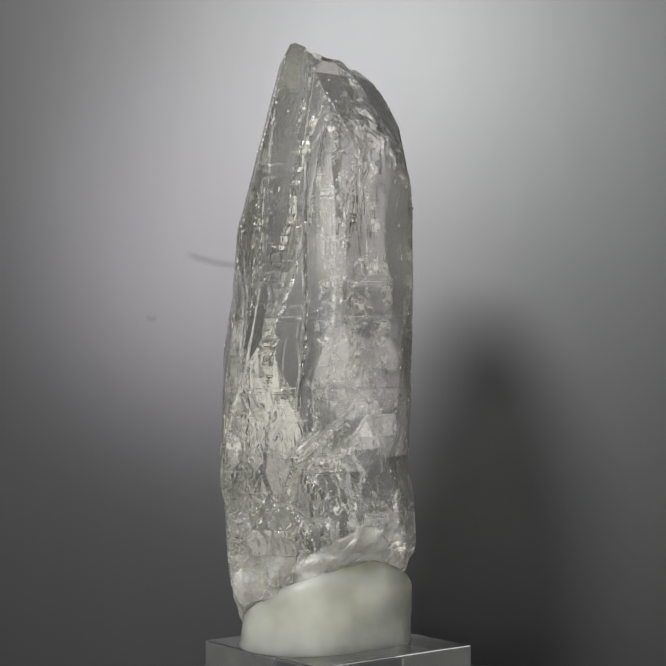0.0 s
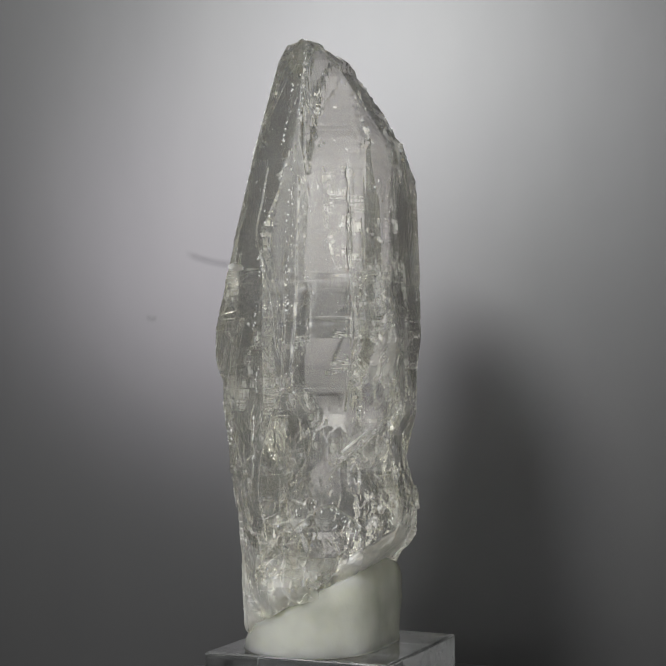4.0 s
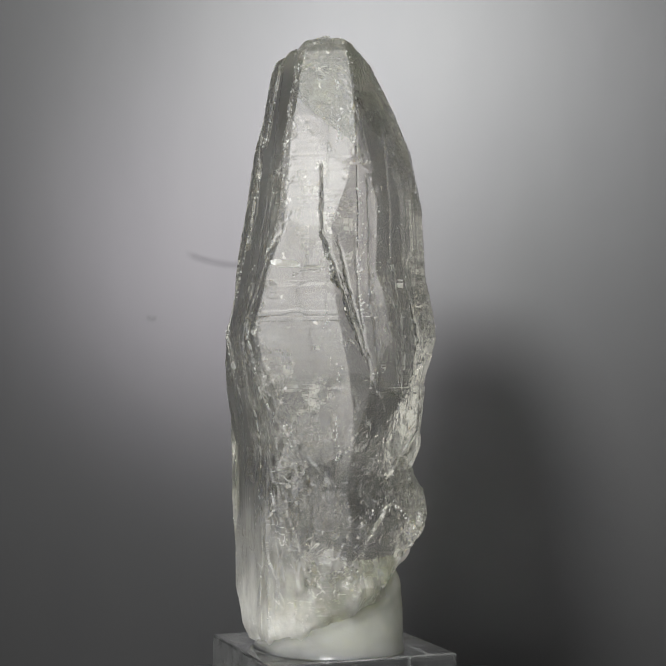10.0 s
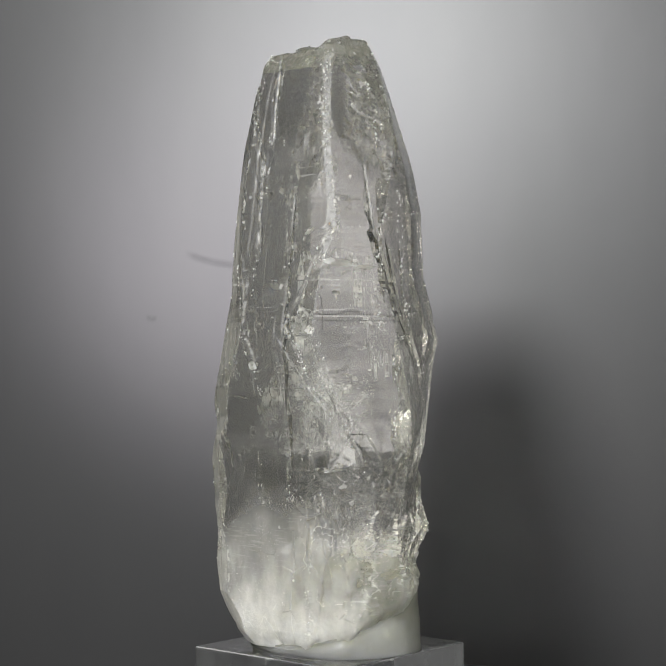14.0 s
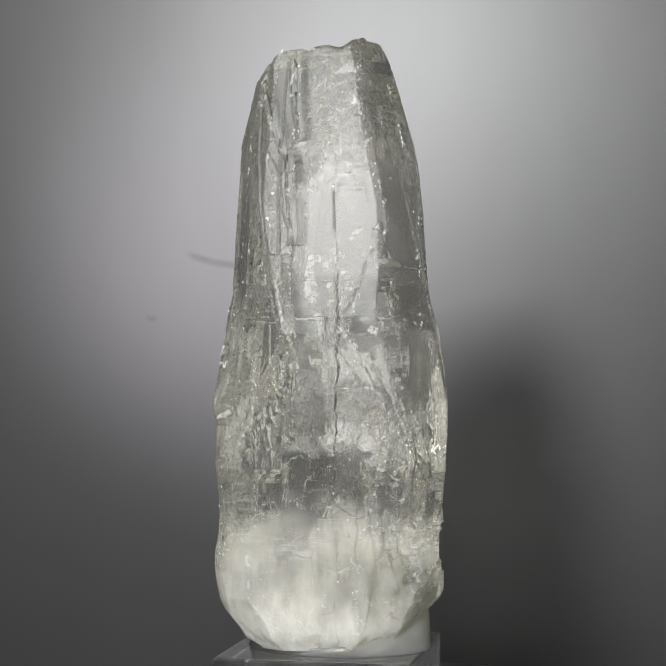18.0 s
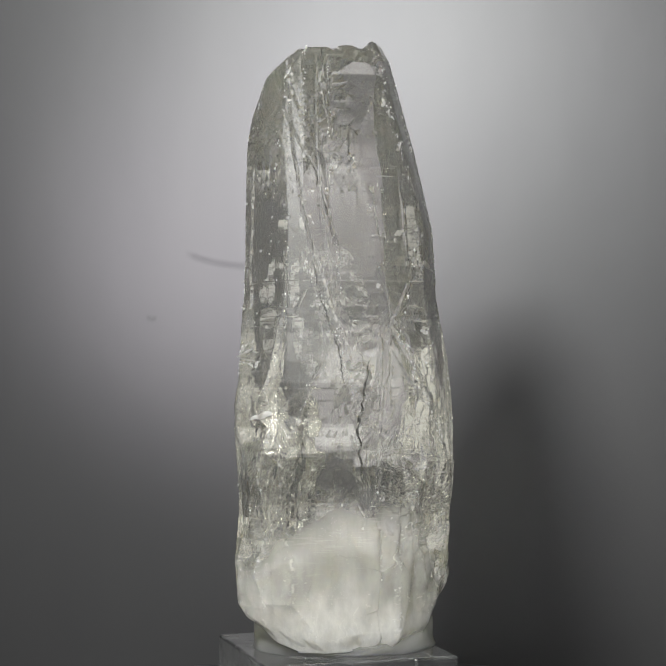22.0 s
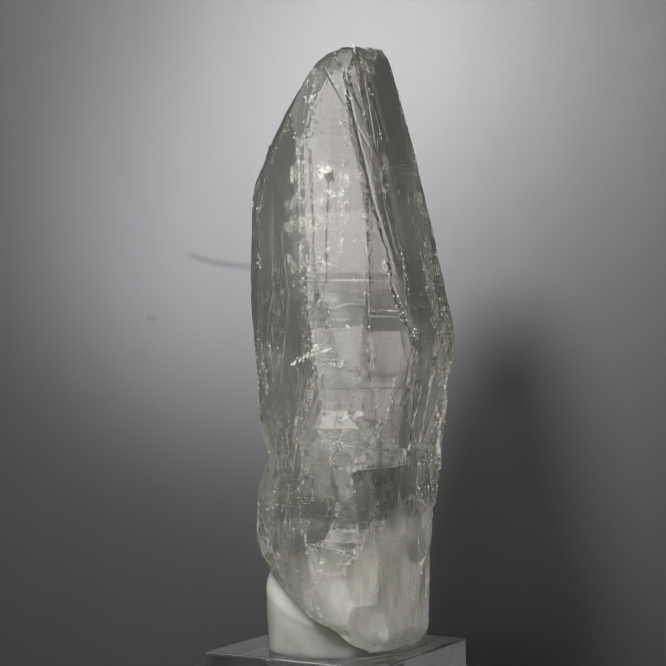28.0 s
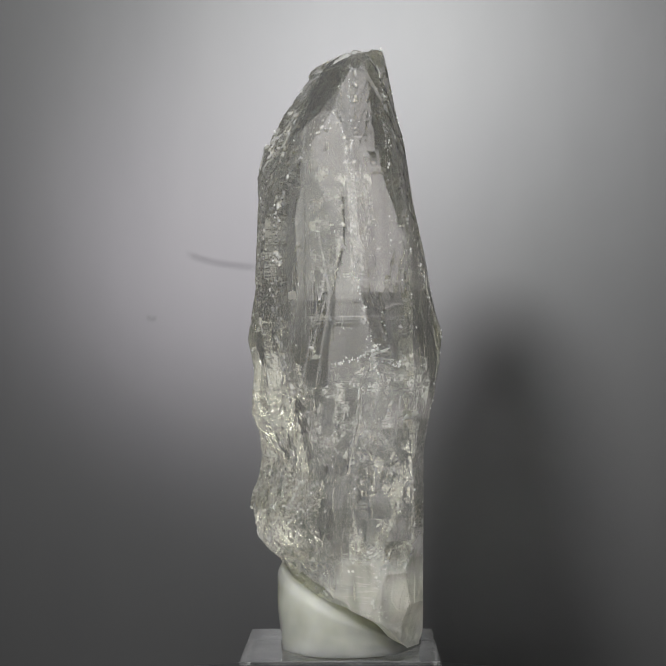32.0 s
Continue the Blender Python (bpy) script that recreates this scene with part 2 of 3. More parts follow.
# ---- the crystal: faces by azimuth, each with its distance from the axis over the height (mm) ----
CRYSTAL_FACES = [
    (8, "44.4 13.0  48.4 17.0  51.4 18.3  61.4 18.1  66.3 18.8  96.2 19.3  106.2 17.7  156.3 17.8  165.5 17.5  172.0 17.0  179.1 15.5  181.5 12.4  184.5 6.8  186.0 2.0"),
    (38, "44.5 18.5  49.4 22.2  51.5 23.9  56.4 25.6  61.4 26.4  66.4 26.4  76.3 24.5  81.3 24.4  101.3 26.6  136.3 22.6  138.3 23.0  161.1 21.7  176.7 17.5  182.6 11.6  183.1 5.2  184.0 -1.4  185.0 -5.9"),
    (68, "44.5 21.0  51.4 24.8  53.4 26.1  56.4 27.1  64.4 28.5  71.4 27.5  88.3 29.2  96.3 27.4  100.3 28.7  102.3 28.7  126.3 23.6  161.4 20.9  176.4 17.9  181.5 15.5  183.0 13.7  185.4 4.2  187.7 -0.9"),
    (98, "45.5 20.2  57.4 25.3  66.4 25.4  76.3 26.5  91.3 26.8  98.3 25.9  106.3 26.4  126.3 23.8  141.3 22.8  156.3 20.7  180.4 15.9  182.4 14.7  189.1 4.6"),
    (128, "43.5 18.2  51.3 19.7  91.1 19.8  109.2 23.8  117.3 24.8  146.3 18.1  161.2 15.9  183.1 11.0  185.4 9.6  186.6 4.1"),
    (158, "44.5 20.2  51.4 21.4  66.4 21.8  76.1 22.7  111.0 28.3  121.0 28.3  161.2 18.8  181.3 13.2  185.5 11.1  187.5 7.4"),
    (188, "43.4 20.0  48.3 22.2  53.3 23.0  61.2 25.3  76.1 25.9  83.6 27.2  111.1 25.8  126.1 23.6  141.1 22.8  182.2 12.2  185.2 10.7  185.4 9.4"),
    (218, "44.3 22.0  48.3 23.8  58.2 25.8  71.2 25.2  82.1 27.6  101.1 27.0  111.1 25.8  126.1 22.3  151.1 20.6  161.2 19.2  183.4 13.1  186.4 10.6  187.2 8.4"),
    (248, "46.3 18.2  56.3 19.8  61.2 20.4  67.2 18.6  73.2 20.9  76.2 19.9  81.1 19.4  116.1 23.5  131.1 19.9  146.1 19.4  156.2 17.7  180.1 11.1  185.0 8.9  186.4 6.4"),
    (278, "46.4 -1.2  51.3 8.8  56.3 13.8  63.2 15.4  70.2 19.7  73.2 20.9  81.1 19.9  86.1 17.6  91.1 19.5  106.1 21.0  116.1 24.0  121.1 23.8  131.1 21.3  146.1 20.7  161.0 17.4  170.1 14.0  179.4 9.5  184.4 5.4  185.9 1.4"),
    (308, "46.5 -18.2  56.3 -2.1  58.4 5.7  62.3 10.6  70.3 17.9  77.3 19.5  86.1 17.5  91.2 17.2  94.1 17.5  99.1 19.6  109.1 19.0  116.2 20.5  128.1 18.4  156.2 17.3  161.1 15.8  165.9 13.3  177.4 6.1  180.3 5.6  183.3 1.6  185.3 0.9  186.5 -1.1"),
    (338, "48.4 -6.0  56.3 10.0  59.4 14.2  62.2 16.4  68.2 18.2  71.3 18.4  81.1 17.9  89.1 15.4  96.2 17.6  126.2 20.1  149.3 19.4  153.3 18.4  161.0 15.2  178.9 4.1  182.8 0.2  184.2 -0.2  188.9 -7.1"),
    (356, "46.4 3.0  51.3 11.0  56.3 15.5  62.2 17.9  66.2 18.6  82.1 17.9  86.1 16.7  116.1 18.4  146.1 18.4  152.2 18.0  167.2 15.0  175.3 11.5  178.8 8.6  180.9 6.0  185.2 -3.2  188.1 -6.2  189.4 -8.1"),
]


def face_planes(faces):
    az = np.radians([a for a, _ in faces])
    prof = []
    for _, text in faces:
        v = np.array([float(w) for w in text.split()]).reshape(-1, 2)
        prof.append((v[:, 0], v[:, 1]))
    return az, prof


def clip_polygon(az, d):
    poly = [(-60.0, -60.0), (60.0, -60.0), (60.0, 60.0), (-60.0, 60.0)]
    for a, k in zip(az, d):
        c, s = math.cos(a), math.sin(a)
        side = [x * c + y * s - k for x, y in poly]
        cut = []
        for j in range(len(poly)):
            (x0, y0), (x1, y1), u, v = poly[j - 1], poly[j], side[j - 1], side[j]
            if (u < 0) != (v < 0):
                w = u / (u - v)
                cut.append((x0 + (x1 - x0) * w, y0 + (y1 - y0) * w))
            if v <= 0:
                cut.append((x1, y1))
        poly = cut
        if len(poly) < 3:
            return None
    return np.array(poly)


def polygon_centre(p):
    q = np.roll(p, -1, 0)
    k = p[:, 0] * q[:, 1] - q[:, 0] * p[:, 1]
    if abs(k.sum()) < 0.2:
        return p.mean(0), abs(k.sum()) / 2
    return ((p + q) * k[:, None]).sum(0) / (3 * k.sum()), abs(k.sum()) / 2


GROOVES = []


def groove(width, depth, *line):
    GROOVES.append((width, depth, line))


def carve():
    groove(0.5, 0.7, (189, 155), (191, 140))
    groove(0.65, 0.9, (191, 140), (203, 126), (213, 112))
    groove(0.5, 0.75, (199, 139), (207, 126), (215, 112))
    groove(0.4, 0.4, (214, 108), (226, 100))
    groove(0.5, -0.5, (141, 119), (160, 106), (176, 97))
    groove(0.5, -0.35, (166, 140), (141, 119))
    groove(0.25, 0.35, (103, 146), (114, 136), (111, 127))
    groove(0.3, 0.4, (98, 138), (101, 128), (111, 117), (116, 106))
    groove(0.2, 0.3, (104, 119), (105, 107))
    groove(0.35, 0.35, (139, 149), (141, 124), (138, 81))
    groove(0.4, 0.45, (160, 110), (182, 88))
    groove(0.3, 0.3, (92, 181), (109, 161))
    groove(0.35, 0.4, (59, 178), (98, 154), (104, 146))
    groove(0.2, 0.3, (95, 127), (90, 122))
    groove(0.5, -0.4, (67, 181), (102, 156), (110, 139))
    groove(0.35, -0.35, (95, 184), (109, 163))
    groove(0.5, -0.4, (102, 133), (119, 111))
    groove(0.4, 0.4, (135, 121), (138, 96))
    groove(0.4, 0.5, (140, 73), (141, 62))
    groove(0.5, 0.5, (74, 178), (90, 148), (98, 136))
    groove(0.5, 0.5, (93, 181), (101, 146), (118, 106))
    groove(0.3, -0.25, (46, 159), (48, 126))
    groove(0.4, 0.4, (55, 113), (49, 96), (44, 86))
    groove(0.3, 0.3, (84, 136), (85, 108))
    groove(0.4, 0.45, (250, 156), (251, 136), (249, 101))
    groove(0.4, 0.4, (210, 136), (215, 106))
    groove(0.4, 0.4, (287, 156), (288, 140))
    groove(0.6, 0.7, (238, 85), (259, 94), (283, 101))
    groove(0.4, 0.4, (216, 168), (222, 154))
    groove(0.35, -0.3, (53, 156), (57, 126), (66, 113))
    groove(0.4, 0.35, (15, 166), (16, 136), (17, 116))
    groove(0.5, 0.35, (28, 140), (36, 126), (26, 106))
    groove(0.5, 0.6, (249, 156), (249, 131), (253, 118), (246, 100))
    groove(0.3, -0.3, (218, 151), (219, 106))
    groove(0.7, 0.8, (240, 86), (277, 98))
    groove(0.45, -0.45, (161, 82), (169, 71), (177, 60))
    groove(0.4, -0.4, (169, 78), (187, 57))
    groove(0.35, 0.4, (152, 90), (166, 62))
    groove(0.35, -0.35, (136, 117), (157, 104), (176, 94), (196, 84))
    groove(0.5, -0.30, (232, 85), (246, 89), (256, 92.5), (281, 99.7))


def crystal_mesh(nt, nz):
    az, prof = face_planes(CRYSTAL_FACES)
    zs, centres = [], []
    for z in np.linspace(46.2, 187.8, nz):
        poly = clip_polygon(az, [np.interp(z, a, b) for a, b in prof])
        if poly is None:
            continue
        c, area = polygon_centre(poly)
        if area > 4:
            zs.append(z)
            centres.append(c)
    zs, centres = np.array(zs), np.array(centres)
    k = np.ones(31) / 31
    pad = np.pad(centres, ((15, 15), (0, 0)), mode="edge")
    soft = np.stack([np.convolve(pad[:, j], k, mode="valid") for j in (0, 1)], 1)
    mix = ease(zs, 50, 56)[:, None] * (1 - ease(zs, 180, 184)[:, None])
    centres = soft * mix + centres * (1 - mix)
    n = len(zs)
    th = np.arange(nt) * 2 * np.pi / nt
    low_z = zs + 1.8 * ease(zs, 53, 48)
    d = np.stack([np.interp(low_z, a, b) for a, b in prof], 1)
    d = d - centres[:, :1] * np.cos(az) - centres[:, 1:] * np.sin(az)
    cos = np.cos(th[:, None] - az[None])
    reach = np.where(cos[None] > 0.02, d[:, None, :] / np.maximum(cos[None], 0.02), 1e3)
    reach.sort(axis=2)
    r, edge = np.maximum(reach[:, :, 0], 0.3), reach[:, :, 1] - reach[:, :, 0]
    x = centres[:, :1] + r * np.cos(th)
    y = centres[:, 1:] + r * np.sin(th)
    z = np.repeat(zs[:, None], nt, 1)
    p = np.stack([x.ravel(), y.ravel(), z.ravel()], 1)
    a = np.degrees(np.arctan2(p[:, 1], p[:, 0])) % 360
    zz, e = p[:, 2], edge.ravel()
    # where the surface is rough: the broken shoulder, the hackly foot, the milky root
    wob = fbm(p, 0.12, 3, 2)
    tall = p * np.array([1.0, 1.0, 0.35])
    shoulder = ease(np.abs((a - 318 + 180) % 360 - 180), 42, 25) * ease(zz, 146, 158)
    low = ease(zz + 7 * wob, 98, 84) * ease(np.abs((a - 280 + 180) % 360 - 180), 95, 60)
    low = np.maximum(low, ease(zz + 7 * wob, 106, 86) * ease(np.abs((a - 190 + 180) % 360 - 180), 70, 35))
    low = np.maximum(low, 0.2 * ease(zz + 5 * wob, 78, 60))
    root = ease(zz + 6 * wob + 2.6 * fbm(tall, 0.5, 181, 2), 70, 50) * (0.15 + 0.85 * ease(np.abs((a - 138 + 180) % 360 - 180), 125, 65))
    cloud = ease(zz + 6 * wob, 82, 68) * ease(np.abs((a - 125 + 180) % 360 - 180), 60, 30) * 0.6
    spots = np.zeros(len(p))
    fleck = fbm(p, 0.45, 91, 3)
    for az0, z0, da, dz, amount in (
        (272, 111, 14, 9, 0.40), (295, 99, 16, 12, 0.3), (300, 69.5, 30, 6.5, 1.0), (14, 86, 14, 13, 0.16),
        (62, 96, 16, 13, 0.14), (186, 64, 24, 9, 0.35), (176, 76, 18, 12, 0.2),
    ):
        q = np.hypot(((a - az0 + 180) % 360 - 180) / da, (zz - z0) / dz)
        spots = np.maximum(spots, 0.8 * amount * ease(q + 0.9 * fleck, 1.4, 0.2))
    rough = np.clip(np.maximum(np.maximum(shoulder, low), 2.0 * spots), 0, 1)
    chunk = ease(74.5 - 0.2 * np.abs(a - 286) + 3.0 * wob - zz, 0, 1.4) * ease(np.abs(a - 290), 52, 42)
    rough = rough * (1 - 0.7 * chunk)
    calm = 1 - rough
    # displacement along the radius, in mm
    bend = np.stack([fbm(p, 0.3, 101, 2), fbm(p, 0.3, 111, 2), fbm(p, 0.3, 121, 2)], 1) * 1.6
    warp = (p + bend) * np.array([1.0, 1.0, 0.31])
    ridge = 1 - np.abs(fbm(warp, 0.6, 131, 2, 0.6))
    ridge = np.clip(ridge, 0, 1) ** 11
    open_glass = ease(fbm(p, 0.18, 141, 2), -0.45, 0.25)
    hack = ridge * open_glass
    flat = fbm(warp, 0.28, 151, 3, 0.55)
    flake = np.zeros(len(p))
    m = rough > 0.02
    slim = (p[m] + 0.25 * bend[m]) * np.array([1.0, 1.0, 0.35])
    flake[m] = 0.75 * shards(slim, 4.2, 5) + 0.14 * shards(slim, 1.5, 9) * open_glass[m]
    push = rough * (1 - 0.55 * root) * (0.05 * hack + 0.2 * flat + 1.3 * flake)
    m = shoulder > 0.02
    push[m] += shoulder[m] * (0.38 * shards(p[m] * np.array([1.0, 1.0, 0.6]), 1.7, 13) + 0.25 * hack[m])
    # a rounded shell-like facet that stands proud above the putty
    lobe = np.hypot(((a - 236 + 180) % 360 - 180) / 25, (zz - 66) / 12.5) + 0.07 * fbm(p, 0.2, 201, 2)
    push += 0.85 * ease(lobe, 1.0, 0.93) * (1 - rough)
    push += 0.85 * ease(lobe, 1.0, 0.93) * rough * (1 - 0.6 * ease(lobe, 0.9, 0.5))
    under = p[:, 0] * math.cos(radians(308)) + p[:, 1] * math.sin(radians(308))
    above = zz - np.maximum(46.4 + (under + 18.1) * 0.607, 44.5)
    push -= 1.5 * ease(above + 1.2 * fbm(p, 0.35, 171, 2), 5.5, 0.0) ** 2
    # growth lines across the faces, in bands, and shallow upright ledges along them
    flatwise = p * np.array([0.035, 0.035, 1.0])
    band = ease(value_noise(p * np.array([0.05, 0.05, 0.09]), 1.0, 29), -0.15, 0.45)
    thin = value_noise(flatwise, 1.5, 31) + 0.7 * value_noise(flatwise, 3.1, 33)
    push += calm * (0.003 + 0.020 * band) * thin
    push += calm * 0.0045 * ease(value_noise(p, 0.09, 43), -0.1, 0.5) * value_noise(p, 2.2, 45)
    calm = calm * (1 - root)
    push += calm * 0.05 * terrace(value_noise(p * np.array([0.015, 0.015, 1.0]), 0.30, 37), 5)
    push += calm * 0.11 * terrace(value_noise(p * np.array([1.0, 1.0, 0.012]), 0.21, 39), 4)
    chip = np.maximum(0.6 * value_noise(p, 0.8, 53) + 0.9 * value_noise(p, 2.2, 54) - 0.15, 0)
    push -= ease(e, 1.0, 0.0) * chip * 0.32
    frost = np.clip(0.85 * chunk + 0.6 * root + 0.5 * spots + 0.45 * cloud + 0.30 * shoulder * ease(fbm(warp, 0.9, 191, 2), 0.05, 0.5) + rough * 0.55 * ease(hack, 0.45, 0.9) + 0.35 * ease(e, 0.6, 0.0) * ease(chip, 0.15, 0.6), 0, 1)
    near = np.zeros(len(p))
    for width, depth, line in GROOVES:
        for (a0, z0), (a1, z1) in zip(line, line[1:]):
            da = (a1 - a0 + 180) % 360 - 180
            m = np.nonzero((zz > min(z0, z1) - 2) & (zz < max(z0, z1) + 2))[0]
            u = ((a[m] - a0 + 180) % 360 - 180) * 0.38
            v = zz[m] - z0 + 0.0
            du, dv = da * 0.38, z1 - z0
            s = np.clip((u * du + v * dv) / (du * du + dv * dv), 0, 1)
            jit = 0.3 * value_noise(p[m], 0.22, 61) + 0.12 * value_noise(p[m], 1.1, 62)
            dist = np.hypot(u - s * du + jit, v - s * dv)
            near[m] = np.maximum(near[m], ease(dist, 0.5, 0.05))
            if depth > 0:
                push[m] -= 0.6 * depth * ease(value_noise(p[m], 0.16, 64), -0.8, 0.1) * ease(dist, 0.7 * width, 0.15)
            else:
                push[m] += depth * 1.0 * ease(u - s * du + jit, -width, width) * ease(dist, 5.0, 1.0)
                frost[m] = np.maximum(frost[m], 0.3 * ease(dist, width * 0.8, 0.1) * ease(value_noise(p[m], 1.5, 63), -0.2, 0.5))
    rr = np.maximum(r.ravel() + push, 0.2)
    thr = np.tile(th, n)
    cx, cy = np.repeat(centres[:, 0], nt), np.repeat(centres[:, 1], nt)
    p[:, 0], p[:, 1] = cx + rr * np.cos(thr), cy + rr * np.sin(thr)
    # caps
    verts, fr = [p], [frost]
    rings = [np.arange(n * nt).reshape(n, nt)]
    def cap(ring, centre, count):
        out, base = [], n * nt + sum(len(v) for v in verts[1:])
        edge_p = p[ring]
        for j in range(1, count):
            w = 1 - j / count
            verts.append(np.column_stack([centre[0] + (edge_p[:, 0] - centre[0]) * w, centre[1] + (edge_p[:, 1] - centre[1]) * w, edge_p[:, 2]]))
            fr.append(np.full(nt, 0.25))
            out.append(base + (j - 1) * nt + np.arange(nt))
        return out
    top = cap(rings[0][-1], centres[-1], 8)
    bottom = cap(rings[0][0], centres[0], 4)
    loops = bottom[::-1] + list(rings[0]) + top
    v = np.concatenate(verts)
    f = np.concatenate(fr)
    # broken tip: a high block over a lower ledge
    m = np.max([v[:, 0] * math.cos(radians(g)) + v[:, 1] * math.sin(radians(g)) - k for g, k in ((341, -4.2), (316, 0.8), (295, 5.8))], axis=0)
    rag = 1.25 * fbm(v * np.array([1, 1, 0.1]), 0.26, 71, 4, 0.55)
    rag = rag + 0.8 * shards(v * np.array([1, 1, 0.1]), 2.4, 17)
    across = v[:, :1] * math.cos(radians(22)) + v[:, 1:2] * math.sin(radians(22))
    rag = rag + 1.1 * fbm(np.concatenate([across, 0 * across, 0 * across], 1), 0.3, 77, 4, 0.6)
    lid = 185.2 - 3.3 * ease(m + rag, -0.9, 0.9) + rag
    over = v[:, 2] - lid
    v[:, 2] = np.where(over > 0, lid + 0.05 * over, v[:, 2])
    f = np.where(over > 0, 0.4, f)
    # two notches across the broken edge
    notch = (1.6 * np.exp(-((across - 0.5) / 0.9) ** 2) + 1.3 * np.exp(-((across + 6.3) / 2.0) ** 2))[:, 0]
    v[:, 2] -= notch * ease(v[:, 2], 181.5, 184.8)
    q = np.array(loops)
    a0, b0 = q[:-1], q[1:]
    quads = np.stack([a0, np.roll(a0, -1, 1), np.roll(b0, -1, 1), b0], 2).reshape(-1, 4)
    faces = quads.tolist()
    faces.append(q[0][::-1].tolist())
    faces.append(q[-1].tolist())
    knots = value_noise(p, 0.25, 83) + 0.6 * value_noise(p, 0.8, 84)
    score = (ease(e, 0.8, 0.05) + 0.5 * near) * ease(knots, 0.0, 0.8) + 0.006 * ease(knots, -0.2, 0.5) + 0.002
    return v * MM, faces, f, score, p.reshape(n, nt, 3)


def veil(centre, size, turn, seed):
    """A thin curved sheet of healed fracture inside the stone (mm)."""
    bm = bmesh.new()
    m = pose(*[c * MM for c in centre], *turn)
    rows = []
    for i in range(13):
        row = []
        for j in range(13):
            u, v = i / 6 - 1, j / 6 - 1
            k = math.sqrt(max(1 - v * v * 0.5, 0.0)), math.sqrt(max(1 - u * u * 0.5, 0.0))
            jag = 1 + 0.10 * noise.noise((u * 2 + seed, v * 2, 0.3))
            x, y = u * k[0] * size[0] * jag, v * k[1] * size[1] * jag
            h = 0.9 * noise.noise((u * 1.3 + seed * 3.1, v * 1.3, 1.7)) + 0.3 * noise.noise((u * 5, v * 5, seed))
            row.append(bm.verts.new(m @ Vector((x * MM, y * MM, h * MM))))
        rows.append(row)
    for a, b in zip(rows, rows[1:]):
        for j in range(12):
            bm.faces.new((a[j], a[j + 1], b[j + 1], b[j]))
    bmesh.ops.solidify(bm, geom=bm.faces[:], thickness=0.06 * MM)
    return bm


def sliver(root, skin, az, z, long, wide, tilt, seed):
    """A ragged white fracture flake lying in the crystal's skin (mm, degrees)."""
    rng = random.Random(seed)
    level = int(np.argmin(np.abs(skin[:, 0, 2] - z)))
    ring = skin[level]
    k = int(np.argmin(np.abs((np.degrees(np.arctan2(ring[:, 1], ring[:, 0])) - az + 180) % 360 - 180)))
    c = Vector(ring[k])
    along = Vector(ring[(k + 6) % len(ring)] - ring[k - 6]).normalized()
    up = (Vector(skin[min(level + 8, len(skin) - 1), k]) - Vector(skin[level - 8, k])).normalized()
    out = along.cross(up).normalized()
    t = radians(tilt)
    u, v = along * math.cos(t) + up * math.sin(t), up * math.cos(t) - along * math.sin(t)
    bm = bmesh.new()
    n = 34
    rim = []
    for i in range(n):
        w = 2 * math.pi * i / n
        g = 0.78 + 0.28 * rng.random() + 0.5 * noise.noise((math.cos(w) * 1.6 + seed, math.sin(w) * 1.6, seed * 0.7))
        x, y = math.cos(w) * long / 2 * g, math.sin(w) * wide / 2 * g
        rim.append([bm.verts.new((c + u * x + v * y + out * h) * MM) for h in (-0.25, -0.05 - 0.04 * rng.random())])
    core = [bm.verts.new((c + out * h) * MM) for h in (-0.3, -0.01)]
    for i in range(n):
        a, b = rim[i], rim[(i + 1) % n]
        bm.faces.new((a[0], b[0], b[1], a[1]))
        bm.faces.new((a[1], b[1], core[1]))
        bm.faces.new((b[0], a[0], core[0]))
    return part("fracture_flake", bm, FLAKE, root)


# open cracks: depth in mm, lean in degrees, then azimuth and height along each line
CRACKS = [
    (2.6, 28, (189, 155), (191, 140), (203, 126), (213, 112)),
    (2.0, 24, (199, 139), (207, 126), (215, 112)),
    (2.2, -20, (139, 149), (141, 124), (138, 81)),
    (1.6, 22, (103, 163), (102, 150), (114, 136), (111, 127)),
    (1.8, 26, (98, 138), (101, 128), (111, 117), (116, 106)),
    (2.2, -26, (249, 156), (249, 131), (253, 118), (246, 100)),
    (1.8, 30, (67, 181), (90, 166), (102, 156), (110, 139)),
    (1.5, 24, (95, 184), (109, 163)),
    (1.4, -22, (140, 73), (141, 62)),
    (1.6, 20, (130, 112), (126, 96), (129, 84)),
    (2.0, 30, (74, 178), (90, 148), (98, 136)),
    (1.8, -24, (54, 113), (49, 96), (44, 86)),
]


